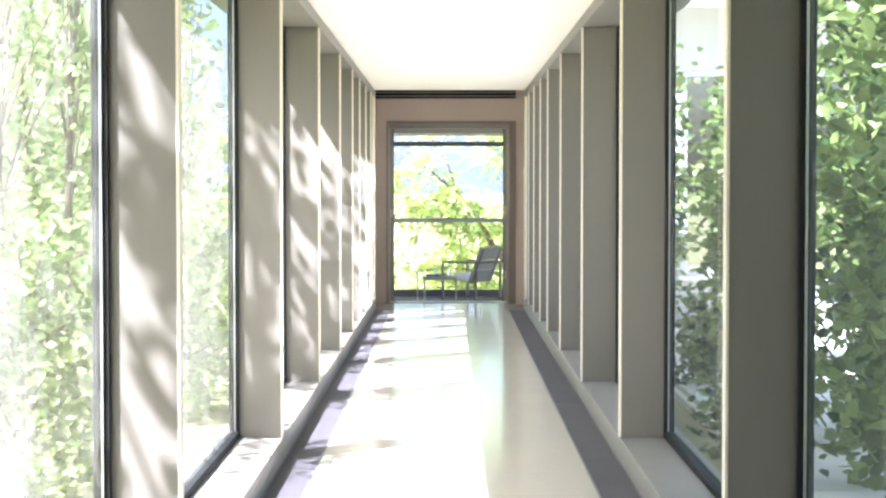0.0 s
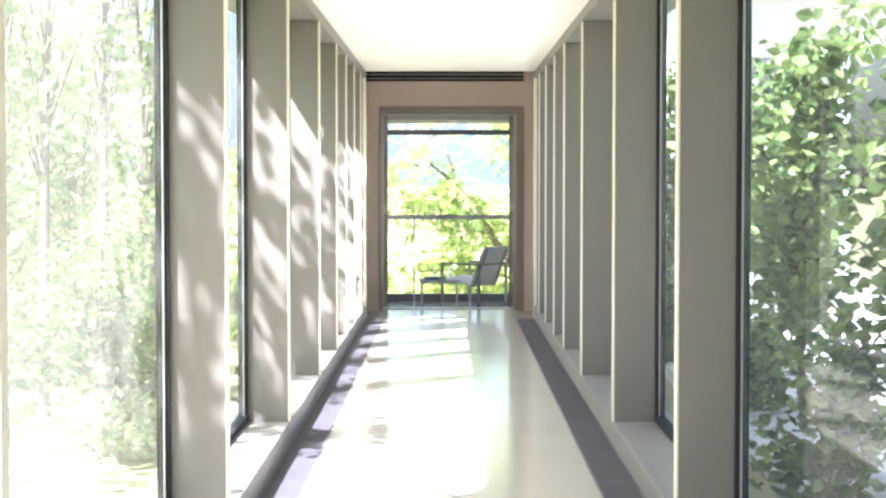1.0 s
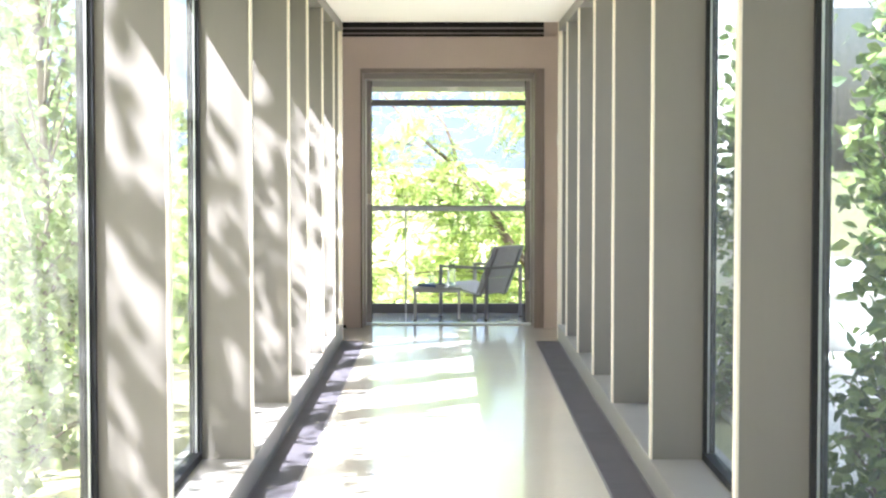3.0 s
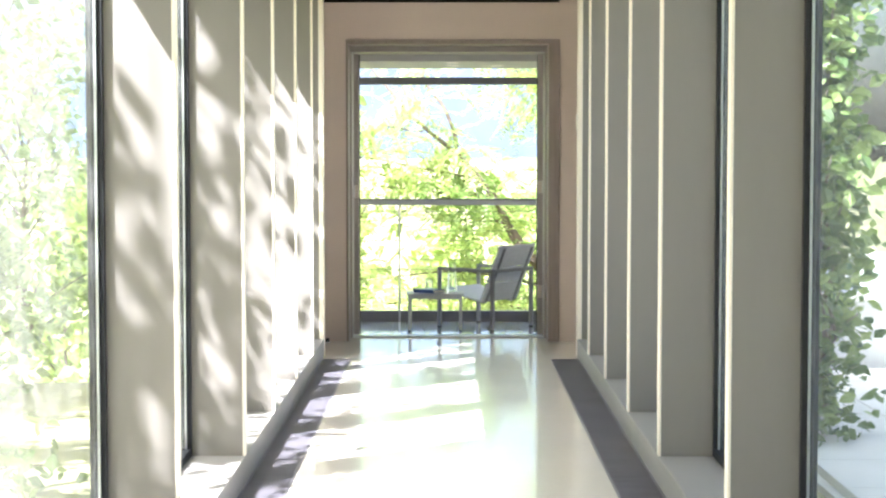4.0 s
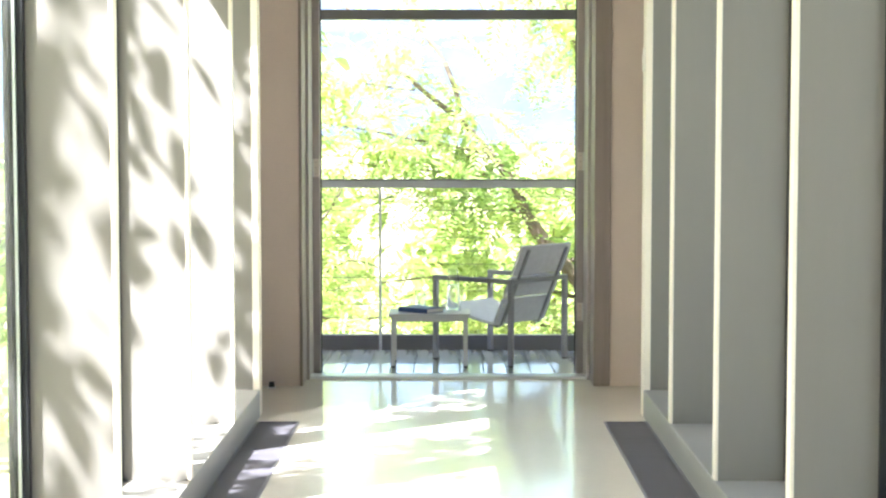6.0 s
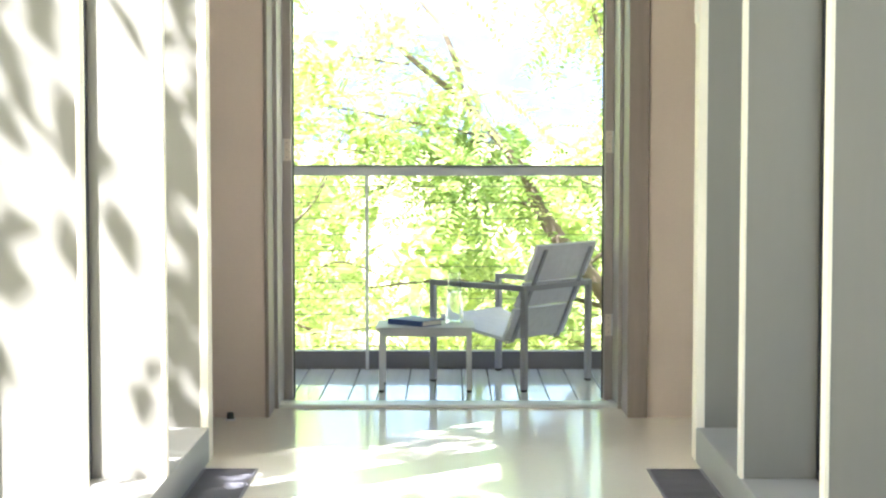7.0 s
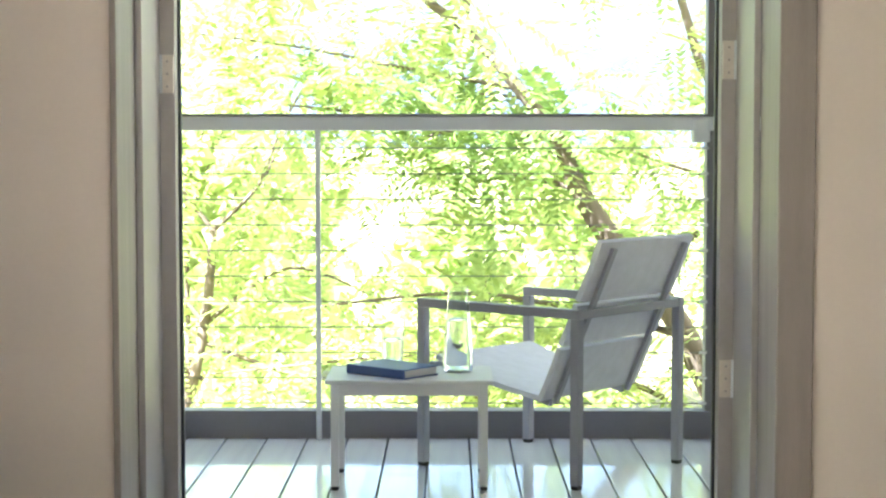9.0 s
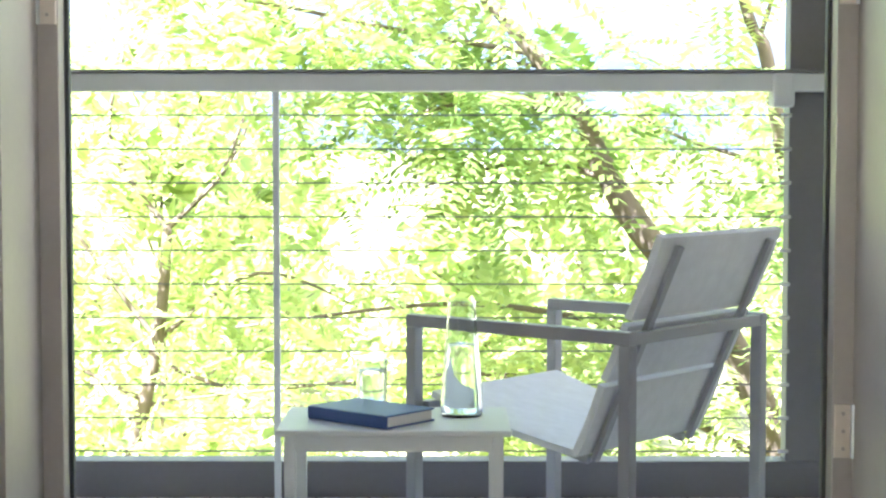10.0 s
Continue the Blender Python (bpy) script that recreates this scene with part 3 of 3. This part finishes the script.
def make_feather_tree(at, trunk, limbs, label, seed, per_metre=34, size=0.38, spread=0.24):
    rnd = random.Random(seed)
    tree = thing("acacia_tree", label, "tree", "trees beyond the deck", at=at)
    bm = bmesh.new()
    bm_limb(bm, limb_path(trunk[0]), trunk[1], trunk[2], 10)
    part("trunk", bm, M_BARK, tree, smooth=True)
    sprays = {}
    for pts, r0, r1, leafy, *shade_tone in limbs:
        path = limb_path(pts)
        bm = bmesh.new()
        bm_limb(bm, path, r0, r1)
        part("branch", bm, M_BARK, tree, smooth=True)
        length = sum((b - a).length for a, b in zip(path, path[1:]))
        verts, faces = sprays.setdefault(bool(shade_tone), ([], []))
        for k in range(int(length * per_metre * leafy)):
            f = 0.12 + 0.88 * rnd.random()
            p = path[min(int(f * (len(path) - 1)), len(path) - 1)]
            off = Vector((rnd.gauss(0, spread), rnd.gauss(0, spread), rnd.gauss(-0.03, spread * 0.7)))
            way = Vector((off.x + rnd.gauss(0, .3), off.y + rnd.gauss(0, .3), rnd.uniform(-0.5, 0.35)))
            add_frond(verts, faces, p + off, way, size * rnd.uniform(0.6, 1.25), rnd)
    # Limbs with the extra flag get the leaf copy with painted-in shade.
    for shade_tone, (verts, faces) in sprays.items():
        ob = new("crown", leaves_mesh("crown", verts, faces, M_LEAF_SHADE if shade_tone else M_LEAF_PALE))
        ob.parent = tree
        tagged(ob, "dense feathered foliage with shade painted into its green" if shade_tone else "airy feathered yellow-green foliage")
    return tree


Y_T = 23.3
make_feather_tree((0, Y_T, 0),
    ([(1.7, 0.3, -3.2), (1.5, 0.15, -0.9), (1.16, 0.0, 0.1), (0.74, 0.0, 0.66), (0.59, 0.0, 0.92), (0.51, 0.0, 1.1), (0.25, 0.0, 1.425), (0.07, 0.0, 1.614)], 0.08, 0.02),
    [([(0.07, 0, 1.614), (-0.13, 0.02, 1.765), (-0.43, 0.05, 2.03), (-0.66, 0.05, 2.31), (-0.95, 0.1, 2.65)], 0.024, 0.011, 1.0),
     ([(0.07, 0, 1.60), (0.08, 0.0, 1.75), (-0.05, 0.0, 2.085), (-0.22, 0.0, 2.31), (-0.42, 0, 2.7)], 0.024, 0.012, 0.8),
     ([(0.3, 0, 1.33), (-0.2, 0.05, 1.42), (-0.7, 0.05, 1.52), (-1.3, 0.1, 1.6)], 0.012, 0.004, 2.1),
     ([(-0.27, 0.05, 1.83), (-0.7, 0.1, 1.9), (-1.2, 0.2, 2.1)], 0.010, 0.004, 2.0),
     ([(0.45, 0.0, 1.1), (0.1, 0.1, 1.15), (-0.3, 0.15, 1.2), (-0.8, 0.15, 1.25)], 0.018, 0.005, 1.5),
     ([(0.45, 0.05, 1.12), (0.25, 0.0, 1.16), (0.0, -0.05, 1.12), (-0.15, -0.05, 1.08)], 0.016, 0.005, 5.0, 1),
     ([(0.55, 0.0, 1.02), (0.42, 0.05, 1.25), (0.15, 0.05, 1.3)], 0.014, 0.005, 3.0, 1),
     ([(0.6, 0.0, 0.85), (0.3, 0.2, 0.9), (-0.1, 0.3, 0.8)], 0.016, 0.004, 0.8),
     ([(1.1, 0.0, 0.15), (0.6, 0.3, 0.25), (0.0, 0.5, 0.3), (-0.9, 0.5, 0.2)], 0.02, 0.005, 1.1),
     ([(1.3, 0.1, -0.3), (0.8, 0.4, -0.1), (0.1, 0.5, 0.0), (-1.2, 0.4, -0.1)], 0.02, 0.005, 1.7),
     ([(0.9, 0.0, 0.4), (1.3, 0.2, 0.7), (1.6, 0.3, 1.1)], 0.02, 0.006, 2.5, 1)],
    "leaning acacia tree with feathered yellow-green leaves", 3, per_metre=36)
make_feather_tree((0, Y_T + 0.5, 0),
    ([(1.75, 0.2, -3.2), (1.62, 0.1, -0.5), (1.36, 0, 1.2), (1.26, 0, 1.5), (1.05, 0, 2.2)], 0.045, 0.018),
    [([(1.05, 0, 2.2), (0.95, 0, 2.6), (0.9, 0, 3.1)], 0.018, 0.008, 2.2),
     ([(1.05, 0, 2.2), (0.7, 0, 2.55), (0.45, 0, 2.95)], 0.013, 0.005, 2.4),
     ([(1.3, 0, 1.4), (1.4, -0.1, 1.9), (1.3, 0, 2.5)], 0.012, 0.005, 2.4),
     ([(1.3, 0, 0.9), (1.0, 0.1, 1.0), (0.8, 0.1, 1.1)], 0.012, 0.005, 2.0)],
    "slim acacia stem with sparse feathered leaves", 5, per_metre=46)
make_feather_tree((-1.3, Y_T + 0.9, 0),
    ([(-0.3, 0.2, -3.2), (-0.2, 0, -1.0), (0.0, 0, 0.1), (0.05, 0, 0.6)], 0.05, 0.02),
    [([(0.05, 0, 0.6), (0.3, 0, 0.85), (0.45, 0, 1.15)], 0.015, 0.005, 2.2),
     ([(0.0, 0, 0.1), (-0.3, 0, 0.5), (-0.6, 0, 1.0), (-0.7, 0.1, 1.5)], 0.014, 0.004, 2.0),
     ([(0.0, 0, -0.2), (-0.4, 0, 0.0), (-0.9, 0, 0.3)], 0.014, 0.004, 2.0),
     ([(0.0, 0, 0.1), (0.45, 0, 0.4), (0.9, 0, 0.25)], 0.014, 0.004, 2.0),
     ([(0.05, 0, 0.6), (-0.2, 0, 1.0), (-0.1, 0, 1.5)], 0.015, 0.005, 2.6),
     ([(0.3, 0, 0.85), (0.5, 0, 1.3), (0.8, 0.1, 1.6)], 0.01, 0.004, 2.2),
     ([(0.0, 0, 0.0), (0.6, 0, -0.2), (1.5, 0, -0.3)], 0.014, 0.004, 2.0)],
    "bushy young acacia with yellow-green leaves", 8, per_metre=18)


def make_leafy_tree(name, label, at, height, width, seed, count, size, mat, clumps=26, low=0.12, group="trees beside the passage"):
    """A broad-leaved tree or shrub: tapered trunk, limbs, and leaves in uneven clumps."""
    rnd = random.Random(seed)
    tree = thing(name, label, "tree" if "tree" in name else "shrub", group, at=at)
    bm = bmesh.new()
    top = Vector((rnd.uniform(-.2, .2), rnd.uniform(-.2, .2), height * 0.8))
    path = limb_path([(0, 0, -0.1), (rnd.uniform(-.08, .08), rnd.uniform(-.08, .08), height * 0.35), top])
    bm_limb(bm, path, 0.012 + height * 0.007, 0.008)
    part("trunk", bm, M_BARK, tree, smooth=True)
    verts, faces = [], []
    bm = bmesh.new()
    for k in range(clumps):
        f = low + (0.98 - low) * (k + rnd.random()) / clumps
        base = path[int(f * 0.95 * (len(path) - 1))]
        a, reach = rnd.uniform(0, 6.28), width * (0.35 + 0.65 * rnd.random()) * (1.1 - 0.55 * f)
        end = Vector((base.x + reach * math.cos(a), base.y + reach * math.sin(a), height * f + rnd.uniform(-.1, .25)))
        bm_limb(bm, limb_path([base, (base + end) / 2 + Vector((0, 0, 0.08)), end], 3), 0.014, 0.004, 5)
        for i in range(count // clumps):
            g = rnd.random() ** 0.6
            c = base.lerp(end, g)
            off = Vector((rnd.gauss(0, .17), rnd.gauss(0, .17), rnd.gauss(0, .14))) * (0.5 + width * 0.35)
            add_leaf(verts, faces, c + off, size * rnd.uniform(0.6, 1.3), rnd)
    tagged(part("twig_work", bm, M_BARK, tree, smooth=True), kind="stuff")
    ob = new("crown", leaves_mesh("crown", verts, faces, mat))
    ob.parent = tree
    return tree


# west side: tall trees whose leaves dapple the panels; east side: darker maples
for k, (x, y, h, w) in enumerate(((-6.2, -2.8, 6.2, 1.5), (-5.9, 1.6, 6.0, 1.4), (-6.3, 5.8, 6.0, 1.5), (-5.6, 10.0, 6.2, 1.5), (-6.0, 14.0, 5.6, 1.4), (-5.5, 17.6, 6.0, 1.5), (-6.4, 22.5, 5.6, 1.8))):
    make_leafy_tree("tree", "slender broad-leaved tree in full sun beside the passage", (x, y, -0.45), h, w, 20 + k, 2300, 0.12, M_LEAF_LIGHT, clumps=34, low=0.2)
for k, (x, y, h, w) in enumerate(((-3.4, 0.0, 7.4, 1.2), (-3.4, 3.8, 7.2, 1.1), (-3.4, 6.7, 7.0, 1.0), (-3.5, 9.2, 6.8, 1.0), (-3.4, 11.3, 6.8, 0.9), (-3.5, 13.0, 7.0, 0.9), (-3.3, 14.7, 7.0, 0.9), (-3.2, 16.3, 6.8, 0.9))):
    make_leafy_tree("tree", "multi-branched tree with a high leafy crown beside the passage", (x, y, -0.45), h, w, 120 + k, 680 if k < 3 else 560 if k < 6 else 760, 0.13, M_LEAF_LIGHT, clumps=26, low=0.45)
for k, (x, y, h, w) in enumerate(((-2.6, 6.4, 1.9, 0.8), (-2.5, 10.8, 1.6, 0.8), (-2.8, 14.4, 2.0, 0.9), (-6.5, 24, 5, 2.2), (-8, 32, 6, 2.6))):
    make_leafy_tree("garden_shrub", "light green garden shrub by the passage windows", (x, y, -0.45), h, w, 40 + k, 2200, 0.09, M_LEAF_LIGHT, group="shrubs beside the passage")
for k in range(11):
    make_leafy_tree("hedge_tree", "leafy green hedge tree standing behind the slender trees", (-4.6 - 0.4 * (k % 2), 1.5 + 2.2 * k, -0.45), 4.3 - 0.5 * (k % 3), 1.3, 160 + k, 2000, 0.125, M_LEAF_LIGHT, clumps=30, low=0.06, group="hedge beside the passage")
# The southern maples stand out of view, added to hold back skylight.
for k, (x, y, h, w) in enumerate(((2.9, -5.4, 5.0, 1.2), (2.8, -2.6, 5.0, 1.2), (2.8, 0.0, 4.8, 1.1), (2.9, 2.4, 5.0, 1.2), (2.7, 4.6, 4.8, 1.0), (2.9, 6.8, 4.6, 1.0), (3.2, 8.8, 4.4, 0.9))):
    make_leafy_tree("maple_tree", "dark green maple tree close to the glazing, also screening skylight", (x, y, -0.45), h, w, 60 + k, 3200, 0.12, M_LEAF)
for k, (x, y, h, w) in enumerate(((2.75, 11.4, 3.4, 0.55), (3.1, 14.4, 3.4, 0.6), (2.6, 17.2, 3.6, 0.55))):
    make_leafy_tree("maple_tree", "slim dark green maple beside the terrace", (x, y, -0.45), h, w, 140 + k, 2000, 0.12, M_LEAF, low=0.36)
for k, (x, y, h, w) in enumerate(((2.3, 8.6, 1.1, 0.5), (2.5, 12.6, 1.0, 0.5), (2.4, 16.4, 1.1, 0.5))):
    make_leafy_tree("terrace_shrub", "low dark green shrub at the edge of the terrace", (x, y, -0.45), h, w, 150 + k, 900, 0.11, M_LEAF, group="shrubs beside the terrace")

for k, (x, y, h, w) in enumerate(((-3.4, 27, 3.4, 1.6), (-2.6, 32, 5.6, 2.0), (1.9, 40, 4.6, 2.4), (-5.5, 40, 6.4, 2.6), (4.4, 31, 5.2, 2.0), (-6.5, 34, 4.6, 2.4), (0.4, 38, 3.2, 2.4), (-3, 44, 4.0, 2.6), (6, 46, 5.5, 3.0))):
    make_leafy_tree("meadow_shrub", "sunlit yellow-green shrub in the meadow below the deck", (x, y, ground_height(x, y) - 0.05), h, w, 80 + k, 1500, 0.27, M_LEAF_PALE, low=0.08, group="shrubs in the meadow")

# ---- small repeated pieces: deck boards, terrace slabs ----
board_mesh = mesh_of("deck_board", box(-0.07, 0.07, Y_OUT + 0.005, Y_RAIL - 0.036, -0.045, 0.0, 0.003), M_DECK)
long_mesh = mesh_of("deck_board", box(-0.07, 0.07, 19.98, Y_RAIL - 0.036, -0.045, 0.0, 0.003), M_DECK)
deck = bpy.data.objects["deck_base"]
for k in range(-11, 12):
    b = new("deck_board", long_mesh if abs(k) < 6 else board_mesh)
    b.location = (0.003 + 0.1455 * k, 0, 0)
    b.parent = deck

terrace = setting("pavement", box(2.2, 9.0, 3.0, 20.2, -0.5, -0.36), M_PAVING, "pale stone terrace beside the house wing", "pavement")
slab_mesh = mesh_of("slab", box(-0.445, 0.445, -0.445, 0.445, -0.36, -0.30, 0.006), M_PAVING)
for i in range(7):
    for j in range(19):
        s = new("slab", slab_mesh)
        s.location = (2.7 + 0.9 * i, 3.5 + 0.9 * j, 0)
        s.parent = terrace
